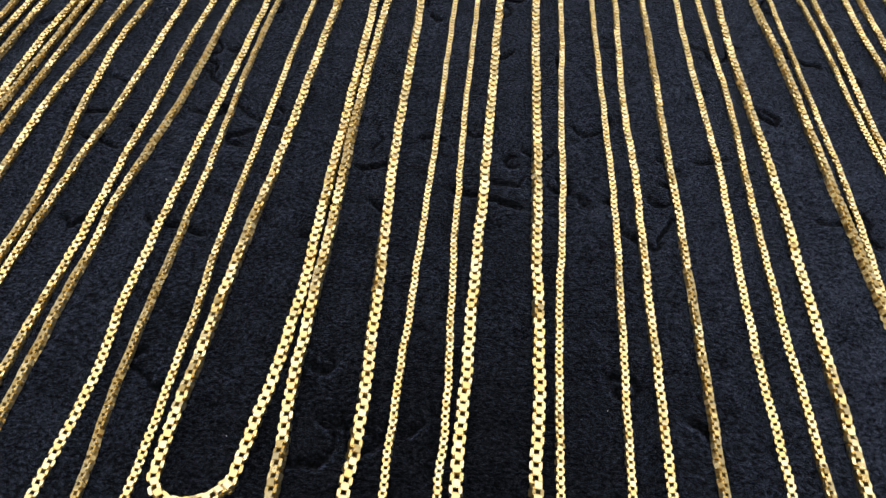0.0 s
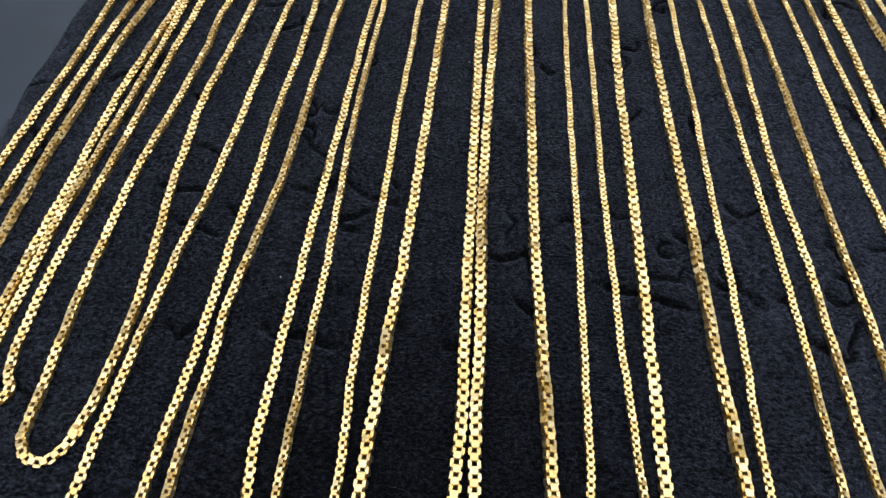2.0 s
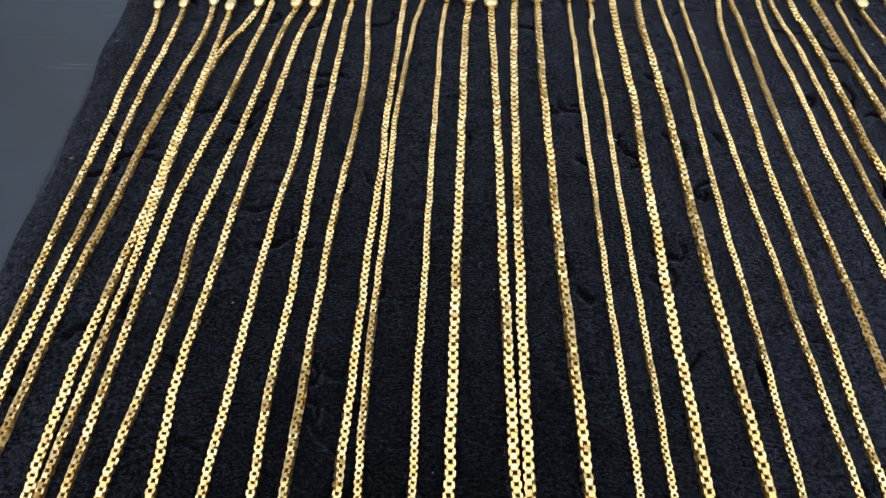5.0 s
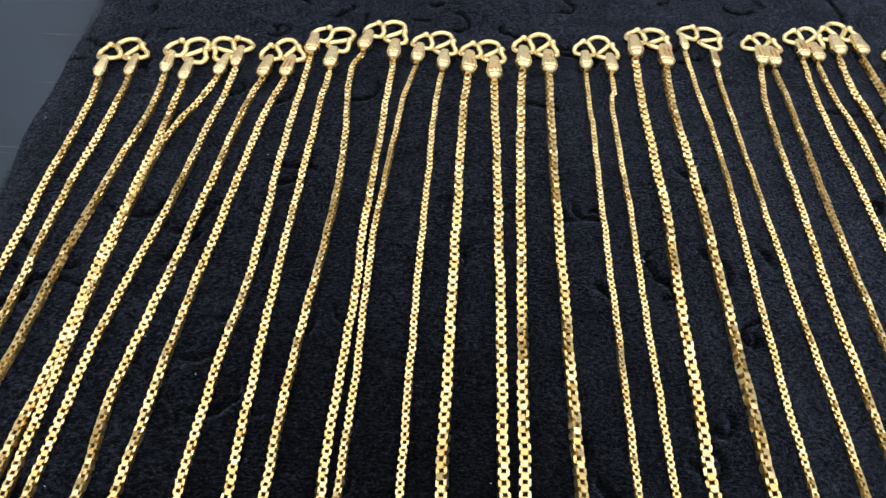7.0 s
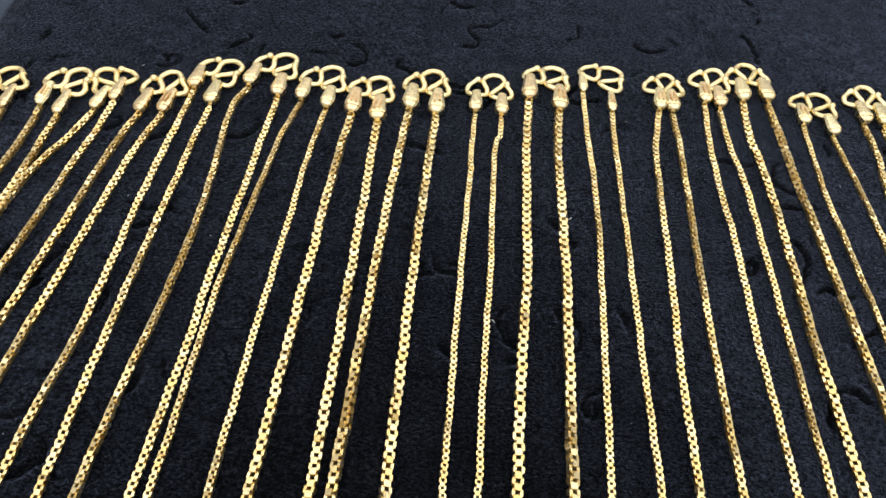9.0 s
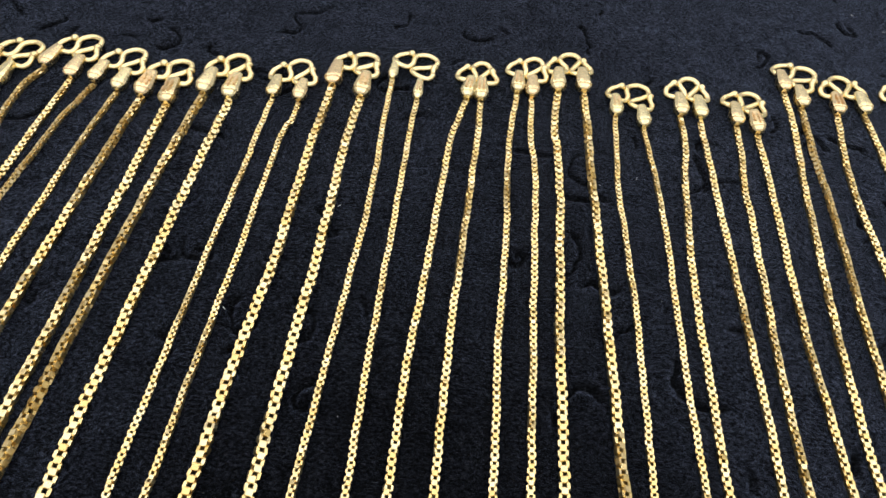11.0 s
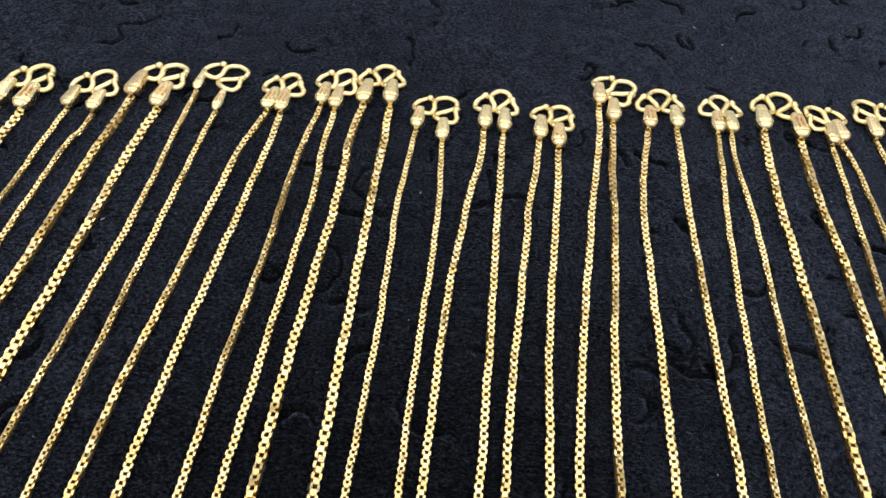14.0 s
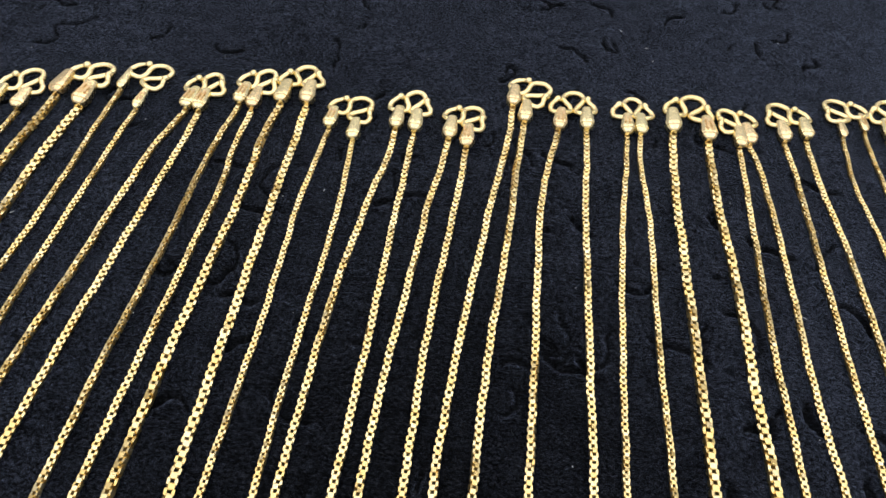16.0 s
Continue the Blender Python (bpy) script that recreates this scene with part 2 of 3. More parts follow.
def cloth():
    ys = np.r_[np.linspace(-0.14, 0.03, 15)[:-1], np.linspace(0.03, 0.45, 650), np.linspace(0.45, 0.80, 35)[1:]]
    us = np.r_[0, 0.0004, 0.0014, 0.003, np.linspace(0.005, 0.425, 650), np.linspace(0.425, 0.92, 50)[1:]]
    y, u = np.meshgrid(ys, us, indexing="ij")
    x = EDGE_X + EDGE_SLOPE * y + 0.0009 * np.sin(y * 61) + 0.0005 * np.sin(y * 173 + 1) + u
    # the cut edge thins out towards the counter
    drop = -0.0028 * np.clip(1 - us / 0.008, 0, 1) ** 2
    swell = 0.00025 * (np.sin(x * 83 + 2 * np.sin(y * 57)) * np.sin(y * 71 + 1.3 * np.sin(x * 49)) - 1)
    z = drop[None, :] - 0.0002 + np.where(u > 0.002, swell - press_marks(x, y), 0)
    n = len(us)
    a, c = np.meshgrid(np.arange(len(ys) - 1), np.arange(n - 1), indexing="ij")
    k = (a * n + c).ravel()
    me = quads_mesh("display_cloth", np.stack([x, y, z], -1).reshape(-1, 3), np.stack([k, k + 1, k + n + 1, k + n], 1), FELT)
    me.polygons.foreach_set("use_smooth", np.ones(len(k), bool))
    # the felt's sheen drops to zero in the creases, painting them darker
    nap = me.attributes.new("crease_shade", "FLOAT", "POINT")
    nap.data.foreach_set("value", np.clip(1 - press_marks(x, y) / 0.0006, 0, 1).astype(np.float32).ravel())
    ob = new("display_cloth", me)
    tagged(ob, "black napped felt cloth with faint curved press marks", "cloth")
    # nap: short loose hairs, thicker along the cut side
    rng = np.random.default_rng(5)
    count, rim = 45000, 16000
    y = rng.uniform(-0.02, 0.52, count)
    x = rng.uniform(-0.27, 0.36, count)
    ex = EDGE_X + EDGE_SLOPE * y
    x = np.where(x < ex + 0.001, ex + rng.uniform(0.001, 0.05, count), x)
    yr = rng.uniform(0.02, 0.45, rim)
    xr = EDGE_X + EDGE_SLOPE * yr + 0.010 * rng.random(rim) ** 1.4
    x, y = np.r_[x, xr], np.r_[y, yr]
    length = np.r_[rng.uniform(0.0005, 0.0016, count), rng.uniform(0.0006, 0.0015, rim)]
    turn = np.r_[rng.normal(0, 0.55, count) + np.pi * rng.integers(0, 2, count), rng.normal(np.pi, 0.9, rim)]
    rise = np.r_[rng.uniform(0.05, 0.75, count), rng.uniform(0.0, 0.9, rim)]
    inside = x - EDGE_X - EDGE_SLOPE * y
    base = np.stack([x, y, -0.00045 - 0.0028 * np.clip(1 - inside / 0.008, 0, 1) ** 2 - press_marks(x, y)], 1)
    way = np.stack([np.cos(turn) * np.cos(rise), np.sin(turn) * np.cos(rise), np.sin(rise)], 1)
    wide = np.stack([-np.sin(turn), np.cos(turn), 0 * turn], 1) * rng.uniform(0.00002, 0.00005, len(x))[:, None]
    bend = np.stack([rng.normal(0, 0.25, len(x)), rng.normal(0, 0.25, len(x)), 0 * x], 1)
    mid, tip = base + way * length[:, None] * 0.5, base + (way + bend) * length[:, None]
    v = np.stack([base - wide, base + wide, mid + wide * 0.8, tip, tip, mid - wide * 0.8], 1)
    v[:, 4] += wide * 0.2
    k = np.arange(len(x))[:, None] * 6
    q = np.concatenate([k + np.array([[0, 1, 2, 5]]), k + np.array([[5, 2, 3, 4]])])
    hair = new("nap", quads_mesh("nap", v.reshape(-1, 3), q, FIBRE))
    hair.parent = ob
    tagged(hair, "short black felt hairs", kind="stuff")
    return ob


CLOTH = cloth()


def lint():
    """Pale specks and threads of dust on the cloth."""
    rng = random.Random(11)
    verts, faces = [], []
    for _ in range(110):
        x, y = rng.uniform(-0.16, 0.33), rng.uniform(0.03, 0.42)
        a, l, w = rng.uniform(0, 6.28), rng.choice((0.0001, 0.00015, 0.0002, 0.0005)), rng.uniform(0.00005, 0.00009)
        z = 0.0003
        k = len(verts)
        for s in (-1, 1):
            for dx, dz in ((-w, 0), (w, 0), (w * 0.5, w), (-w * 0.5, w)):
                verts.append((x + s * l * math.cos(a) - dx * math.sin(a), y + s * l * math.sin(a) + dx * math.cos(a), z + dz))
        faces += [(k, k + 1, k + 5, k + 4), (k + 1, k + 2, k + 6, k + 5), (k + 2, k + 3, k + 7, k + 6), (k + 3, k, k + 4, k + 7), (k, k + 3, k + 2, k + 1), (k + 4, k + 5, k + 6, k + 7)]
    ob = mesh_object("lint", verts, faces, LINT)
    tagged(ob, "pale specks of dust lying on black cloth", "dust", kind="stuff")


lint()


# ---- necklaces ----
def link_shape(w):
    """Points and faces of one box-chain link: a squared ring of flat band, wide on its two plates and narrow at its ends,
    its length along x and its axis along z."""
    long, wide, wall, rim, r = 0.71 * w, 1.0 * w, 0.12 * w, 0.28 * w, 0.15 * w
    outline = []
    for cx, cy, a0 in ((1, 1, 0), (-1, 1, 90), (-1, -1, 180), (1, -1, 270)):
        for a in (6, 45, 84):
            t = radians(a0 + a)
            outline.append((cx * (long / 2 - r) + r * math.cos(t), cy * (wide / 2 - r) + r * math.sin(t), math.cos(t), math.sin(t)))
    verts, faces = [], []
    for x, y, nx, ny in outline:
        h = (0.24 + 0.07 * ny * ny) * w
        for inward, z in ((1, -h), (0, -h), (0, h), (1, h)):
            verts.append((x - nx * inward * wall, y - ny * inward * rim, z))
    n = len(outline)
    for i in range(n):
        j = (i + 1) % n
        for k in range(4):
            m = (k + 1) % 4
            faces.append((i * 4 + k, j * 4 + k, j * 4 + m, i * 4 + m))
    return np.array(verts), np.array(faces)


def cap_mesh(w, slim=1.0):
    """A bullet-shaped end cap, flattened, with a seam band; its length along +y from the chain."""
    size = 0.55 + 0.45 * w / 0.0018
    length = 0.0088 * size
    rows = ((-0.03, 0.36), (0.0, 0.56), (0.05, 0.74), (0.10, 0.88), (0.115, 0.83), (0.135, 0.83), (0.15, 0.95), (0.20, 0.99), (0.28, 0.98), (0.45, 0.89), (0.66, 0.77), (0.88, 0.64), (0.965, 0.58), (1.0, 0.48))
    sides, rad = 16, 0.00256 * size * slim
    verts, faces = [], []
    for u, k in rows:
        for j in range(sides):
            a = 2 * math.pi * (j + 0.5) / sides
            c, s = math.cos(a), math.sin(a)
            # squarish section
            f = 1.0 / max(abs(c), abs(s)) ** 0.62
            verts.append((rad * k * c * f * 0.90, u * length, rad * k * s * f * 0.70))
    n = len(rows)
    for i in range(n - 1):
        for j in range(sides):
            k = (j + 1) % sides
            faces.append((i * sides + j, (i + 1) * sides + j, (i + 1) * sides + k, i * sides + k))
    faces.append(tuple(range(sides)))
    faces.append(tuple((n - 1) * sides + j for j in range(sides))[::-1])
    me = bpy.data.meshes.new("end_cap")
    me.from_pydata(verts, [], faces)
    me.materials.append(GOLD_CAP)
    me.update()
    return me, length, rad * 0.82


def hook_points(d, flip):
    """The double-loop hook between two caps d apart: ball, loop, arch, loop, ball, in metres from the first cap's top."""
    k = max(0.92, min(0.98, d / 0.0070))
    wave = [(1.2, 5.7), (-0.5, 5.0), (-2.5, 2.5), (-2.6, -0.5), (-1.0, -1.9), (1.2, -2.0), (2.8, -0.7), (3.0, 1.7), (1.9, 4.2), (1.7, 6.6), (3.8, 8.9),
            (6.7, 8.7), (8.0, 6.1), (6.8, 3.3), (5.0, 0.8), (4.7, -1.0), (5.8, -2.2), (8.4, -2.3), (10.4, -0.9), (10.4, 1.5), (9.2, 3.4), (8.9, 4.7), (9.9, 5.6)]
    lift = [1.5, 1.3, 0.9, 0.8, 1.3, 1.3, 0.8, 0.9, 1.0, 0.9, 0.9, 0.9, 0.9, 0.9, 0.8, 0.8, 1.2, 1.3, 0.9, 0.9, 1.2, 1.5, 1.7]
    x = np.array([p[0] for p in wave])
    y = np.array([p[1] for p in wave]) * (0.35 + 0.65 * k) * 0.88
    # the second loop closes round the second cap, which lies d along
    x = x * k + (np.clip((x - 2.5) / 4.0, 0, 1) * 0.2 + 0.40) * (d * 1000 - 7.8 * k)
    pts = np.stack([x, y + 0.9, np.array(lift)], 1) * 0.001
    if flip:
        pts[:, 0] = d - pts[:, 0]
    return pts


FINE_FROM, FINE_TO = 0.212, 0.300


def necklace(width, left, right, foot, label, roll=(0, 0), flip=False, turn=(0, 0), seed=0, slim=1.0):
    """One necklace folded in two on the cloth. width: of its chain in mm; left, right: lines of the two halves, in mm from the
    caps down; foot: the line of the fold; roll: how far each half lies rolled on its side, in degrees; turn: the caps' lean."""
    rng = np.random.default_rng(seed)
    w = width / 1000
    first, last = np.array(left[0]) / 1000, np.array(right[0]) / 1000
    root = new("necklace")
    root.location = ((first[0] + last[0]) / 2, (first[1] + last[1]) / 2, 0.0)
    tagged(root, label, "necklace", "row of necklaces")
    here = Vector(root.location)

    line = np.array(list(left) + list(foot) + list(right)[::-1]) / 1000
    path = smooth_path(line)
    # small sideways waver of a limp chain
    s = np.r_[0, np.cumsum(np.linalg.norm(np.diff(path, axis=0), axis=1))]
    tan = np.gradient(path, axis=0)
    tan /= np.linalg.norm(tan, axis=1)[:, None]
    wave = 0.00007 * np.sin(s * 260 + seed) + 0.00007 * np.sin(s * 610 + 2.1 * seed)
    path = path + np.stack([-tan[:, 1], tan[:, 0]], 1) * wave[:, None]
    at = even(path, 0.52 * w)
    n = len(at)
    tan = np.gradient(at, axis=0)
    tan /= np.linalg.norm(tan, axis=1)[:, None]
    t3 = np.c_[tan, np.zeros(n)]
    side = np.c_[-tan[:, 1], tan[:, 0], np.zeros(n)]
    up = np.tile((0.0, 0.0, 1.0), (n, 1))
    half = np.linspace(0, 1, n)
    base = 0.35 * np.where(half < 0.5, roll[0], roll[1])
    base = np.convolve(np.pad(base, 12, "edge"), np.ones(25) / 25, "valid")
    q = np.arange(n)
    run = q * 0.52 * w
    slow = 9 * np.sin(run * 61 + seed * 1.7) + 6 * np.sin(run * 143 + seed * 2.9) + 4 * np.sin(run * 330 + seed)
    angle = np.radians(base + slow + (q % 2) * 90 + rng.normal(0, 6.0, n))
    yaw = rng.normal(0, 0.04, n)
    ca, sa = np.cos(angle)[:, None], np.sin(angle)[:, None]
    t3 = t3 + side * yaw[:, None]
    # each link rocks a little against its neighbours
    rock = rng.normal(0, 0.09, n)[:, None]
    t3, up = t3 + up * rock, up - t3 * rock
    yy, zz = side * ca + up * sa, up * ca - side * sa
    lying = np.abs(np.cos(np.radians(2 * base)))
    centre = np.c_[at, (0.44 + 0.10 * (1 - lying)) * w + rng.normal(0, 0.00003, n)] - np.array(here)
    shape, quads = link_shape(w)
    yy[:, 2] *= 0.88
    zz[:, 2] *= 0.88
    single = quads_mesh("link", shape, quads, GOLD_PIECE)
    apart = (at[:, 1] > FINE_FROM) & (at[:, 1] < FINE_TO)
    rest = np.where(~apart)[0]
    v = centre[rest, None] + shape[None, :, :1] * t3[rest, None] + shape[None, :, 1:2] * yy[rest, None] + shape[None, :, 2:] * zz[rest, None]
    f = (np.arange(len(rest))[:, None, None] * len(shape) + quads[None]).reshape(-1, 4)
    chain = new("chain", quads_mesh("chain", v.reshape(-1, 3), f, GOLD_LINK))
    chain.parent = root
    tagged(chain, kind="stuff")
    PIECES.append((root, single, [(Matrix((t3[i], yy[i], zz[i])).transposed().to_4x4(), centre[i]) for i in np.where(apart)[0]]))

    # end caps, each with the eye through which the hook passes
    me, length, rise = cap_mesh(w, slim)
    tops = []
    for end, after, lean in ((first, left[1], turn[0]), (last, right[1], turn[1])):
        d = end - np.array(after) / 1000
        ang = 0.55 * math.atan2(-d[0], d[1]) + radians(lean)
        cap = new("end_cap", me)
        cap.parent = root
        cap.matrix_local = Matrix.Translation(Vector((*end, rise + 0.0001)) - here) @ Euler((radians(2), radians(rng.uniform(-11, 11)), ang)).to_matrix().to_4x4()
        tip = np.array(end) + length * 1.0 * np.array((-math.sin(ang), math.cos(ang)))
        tops.append(tip)
        if rng.random() < 0.35:
            # a worn maker's stamp: rows of short raised bars along the cap's upper face
            sv, sf = [], []
            for r in range(2):
                for c in range(11):
                    if rng.random() < 0.25:
                        continue
                    x0, y0, hx, hy = (r - 0.5) * rise * 0.62, length * (0.28 + 0.045 * c), rise * 0.17 * rng.uniform(0.6, 1.1), length * 0.012
                    z0 = rise * (1.035 - 0.50 * max(0.0, y0 / length - 0.34))
                    k = len(sv)
                    sv += [(x0 + sx * hx, y0 + sy * hy, z0 + dz) for dz in (-0.0003, 0.00003) for sx, sy in ((-1, -1), (1, -1), (1, 1), (-1, 1))]
                    sf += [(k, k + 3, k + 2, k + 1), (k + 4, k + 5, k + 6, k + 7)] + [(k + i, k + (i + 1) % 4, k + 4 + (i + 1) % 4, k + 4 + i) for i in range(4)]
            tagged(mesh_object("stamp", sv, sf, GOLD_STAMP, cap, "worn pinkish stamped marks"), kind="stuff")

    # hook
    span = tops[1] - tops[0]
    d = float(np.linalg.norm(span))
    pts = even(smooth_path(hook_points(d, flip), 8), 0.00028)
    wire = 0.00070 + 0.00024 * (w / 0.0018)
    radii = np.full(len(pts), wire)
    # a small ball on a narrow neck at each end
    run = np.r_[0, np.cumsum(np.linalg.norm(np.diff(pts, axis=0), axis=1))]
    ball = 1.32 * wire
    for far in (run, run[-1] - run):
        bead = np.sqrt(np.clip(ball**2 - (far - ball) ** 2, (0.25 * wire) ** 2, None))
        radii = np.where(far < 1.75 * ball, bead, np.where(far < 3.2 * ball, np.minimum(radii, 0.88 * wire), radii))
    hv, hf = tube(pts, radii, 10)
    hook = mesh_object("hook", hv, hf, GOLD_WIRE, root, "gold wire double-loop hook with ball ends", True)
    ang = 0.8 * math.atan2(span[1], span[0])
    hook.matrix_local = Matrix.Translation(Vector((*tops[0], 0.0003)) - here) @ Euler((radians(rng.uniform(-3, 5)), 0, ang)).to_matrix().to_4x4()
    return root


PIECES = []
necklace(1.75, [(-141.1, 294.4), (-139.9, 282.3), (-140.2, 253.2), (-139.8, 238.5), (-139.9, 206.1), (-139.3, 176.7), (-140.2, 144.3), (-140.1, 120.7)],
         [(-133.2, 295.7), (-133.0, 284.0), (-134.1, 258.5), (-134.4, 243.0), (-133.9, 211.9), (-134.5, 190.2), (-135.1, 168.5), (-135.0, 151.4), (-135.0, 134.4), (-135.4, 122.0), (-136.3, 112.7)],
         [(-140.3, 90.7), (-140.5, 60.7), (-142.1, 31.0), (-141.1, 26.0), (-139.3, 24.0), (-137.5, 26.0), (-136.4, 31.0), (-138.1, 52.7), (-137.2, 82.7)],
         "medium-weight yellow gold box-chain necklace folded in two on black cloth", (-3, -5), False, (0, 0), 1, 0.75)
necklace(1.85, [(-123.8, 297.8), (-123.3, 284.9), (-125.2, 264.4), (-127.1, 243.8), (-128.1, 227.0), (-128.4, 213.5), (-129.7, 196.6), (-130.4, 183.1), (-130.6, 161.2), (-130.8, 139.2), (-130.0, 119.0), (-129.9, 98.7)],
         [(-117.9, 294.8), (-118.2, 271.5), (-119.1, 249.0), (-119.9, 226.5), (-120.0, 212.1), (-121.2, 188.7), (-122.3, 165.3), (-122.4, 151.0), (-121.9, 136.6), (-121.9, 118.6), (-121.3, 89.8), (-121.8, 82.7)],
         [(-129.5, 68.7), (-129.3, 35.0), (-128.0, 30.0), (-125.6, 28.0), (-123.3, 30.0), (-121.9, 35.0), (-121.7, 52.7)],
         "medium-weight yellow gold box-chain necklace folded in two on black cloth", (40, 20), False, (0, 0), 2, 0.78)
necklace(1.75, [(-109.2, 298.1), (-111.4, 288.3), (-114.7, 279.1), (-116.6, 270.5), (-117.9, 257.8), (-118.7, 228.6), (-118.6, 204.8), (-118.6, 181.1), (-119.3, 150.0), (-120.0, 118.9), (-119.2, 100.6), (-118.5, 82.3)],
         [(-105.2, 302.2), (-105.8, 288.9), (-107.2, 275.5), (-109.2, 250.2), (-113.3, 216.8), (-114.3, 198.3), (-114.7, 167.4), (-115.2, 136.4), (-115.6, 105.5), (-114.7, 90.7), (-113.4, 83.2)],
         [(-118.4, 79.7), (-116.3, 77.4), (-113.7, 77.2), (-112.1, 78.8), (-112.0, 81.1)],
         "medium-weight yellow gold box-chain necklace folded in two on black cloth", (10, 0), True, (0, 0), 3, 0.78)
necklace(1.80, [(-96.8, 298.1), (-99.2, 285.0), (-101.3, 259.0), (-103.4, 233.0), (-105.5, 213.9), (-106.6, 198.6), (-106.2, 183.3), (-107.3, 156.5), (-108.5, 141.2), (-108.6, 125.9), (-107.4, 95.3), (-106.1, 80.0), (-105.8, 72.4)],
         [(-90.6, 298.7), (-93.0, 286.7), (-94.5, 271.5), (-96.4, 243.0), (-98.4, 214.5), (-99.7, 183.9), (-100.7, 168.5), (-100.7, 157.1), (-99.8, 141.8), (-98.5, 126.4), (-96.7, 111.1), (-95.8, 95.8), (-96.1, 80.5), (-97.3, 72.9)],
         [(-105.7, 71.5), (-103.6, 68.4), (-100.4, 67.6), (-98.1, 70.1), (-96.9, 74.0)],
         "medium-weight yellow gold box-chain necklace folded in two on black cloth", (6, 1), False, (0, 0), 4, 0.88)
necklace(1.70, [(-84.9, 309.9), (-85.7, 291.1), (-86.4, 272.3), (-86.3, 238.9), (-86.7, 226.3), (-88.2, 209.6), (-88.8, 197.0), (-89.6, 165.7), (-90.3, 134.3), (-91.9, 113.4), (-93.0, 84.2), (-93.3, 63.3)],
         [(-78.7, 303.6), (-79.4, 290.2), (-79.9, 266.9), (-80.4, 243.5), (-80.8, 220.2), (-80.7, 186.8), (-81.5, 157.7), (-81.1, 141.0), (-81.6, 111.8), (-81.5, 95.1), (-81.9, 76.4), (-82.3, 57.6)],
         [(-93.7, 33.3), (-93.4, 14.0), (-91.5, 9.0), (-88.2, 7.0), (-84.8, 9.0), (-82.9, 14.0), (-82.6, 27.6)],
         "medium-weight yellow gold box-chain necklace folded in two on black cloth", (-4, 3), False, (0, 0), 5)
necklace(1.70, [(-70.1, 313.1), (-72.7, 302.9), (-70.9, 272.7), (-70.8, 259.3), (-71.4, 241.4), (-73.6, 210.0), (-74.2, 187.6), (-74.7, 165.2), (-74.9, 147.3), (-75.5, 133.9), (-78.2, 102.5), (-77.9, 89.1), (-78.3, 71.2), (-78.2, 48.8)],
         [(-61.1, 309.2), (-62.2, 276.6), (-63.3, 244.1), (-63.2, 225.4), (-64.4, 192.9), (-64.9, 162.6), (-65.5, 132.4), (-65.8, 109.1), (-66.2, 85.8), (-66.1, 71.9), (-65.2, 57.9), (-65.8, 44.0), (-66.6, 34.6)],
         [(-77.9, 7.0), (-75.9, 2.0), (-72.4, 0.0), (-69.0, 2.0), (-66.9, 7.0)],
         "medium-weight yellow gold box-chain necklace folded in two on black cloth", (45, 40), False, (0, 0), 6)
necklace(1.50, [(-54.3, 308.6), (-56.8, 294.7), (-57.7, 285.4), (-59.8, 257.6), (-60.8, 239.1), (-60.8, 206.7), (-61.6, 178.9), (-61.7, 151.1), (-60.8, 118.7), (-60.7, 88.6), (-60.6, 58.5), (-59.3, 35.3)],
         [(-46.7, 306.0), (-48.0, 293.2), (-48.6, 278.6), (-49.2, 255.7), (-49.9, 232.8), (-50.2, 209.9), (-50.5, 187.0), (-51.1, 168.7), (-51.3, 142.8), (-51.5, 116.9), (-51.7, 90.9), (-51.1, 72.6), (-51.1, 54.3), (-51.2, 36.0)],
         [(-59.1, 11.0), (-57.7, 6.0), (-55.2, 4.0), (-52.8, 6.0), (-51.4, 11.0)],
         "medium-weight yellow gold box-chain necklace folded in two on black cloth", (45, 0), False, (0, 0), 7)
necklace(2.10, [(-39.3, 304.2), (-40.3, 289.3), (-41.2, 264.1), (-41.9, 236.4), (-42.6, 208.8), (-43.3, 181.1), (-44.0, 153.5), (-44.7, 125.8), (-45.1, 112.4), (-46.2, 94.6), (-47.0, 72.3), (-47.8, 50.0), (-47.8, 41.1)],
         [(-31.8, 302.0), (-31.7, 268.8), (-31.6, 235.7), (-31.8, 211.4), (-32.0, 187.1), (-31.8, 160.6), (-31.6, 134.1), (-31.5, 107.5), (-31.3, 81.0), (-32.1, 63.4), (-34.5, 41.3)],
         [(-47.6, 39.2), (-45.6, 36.5), (-41.4, 35.6), (-37.4, 37.2), (-35.4, 39.4)],
         "thick yellow gold box-chain necklace folded in two on black cloth", (20, 0), False, (0, 0), 8)
necklace(2.15, [(-23.4, 307.8), (-24.9, 285.0), (-25.7, 266.7), (-26.5, 240.8), (-27.3, 214.9), (-28.1, 188.9), (-28.6, 166.1), (-29.0, 143.2), (-29.0, 124.9), (-28.5, 106.6), (-28.5, 83.8), (-28.5, 60.9), (-27.5, 38.0)],
         [(-15.9, 306.5), (-16.6, 286.1), (-17.2, 265.7), (-17.6, 234.0), (-18.1, 202.3), (-17.9, 176.6), (-17.8, 150.9), (-17.7, 125.2), (-16.5, 93.4), (-15.3, 61.7), (-15.2, 48.1), (-15.8, 39.0)],
         [(-27.2, 8.0), (-25.2, 3.0), (-21.7, 1.0), (-18.2, 3.0), (-16.1, 8.0)],
         "thick yellow gold box-chain necklace folded in two on black cloth", (45, 45), False, (0, 0), 9)
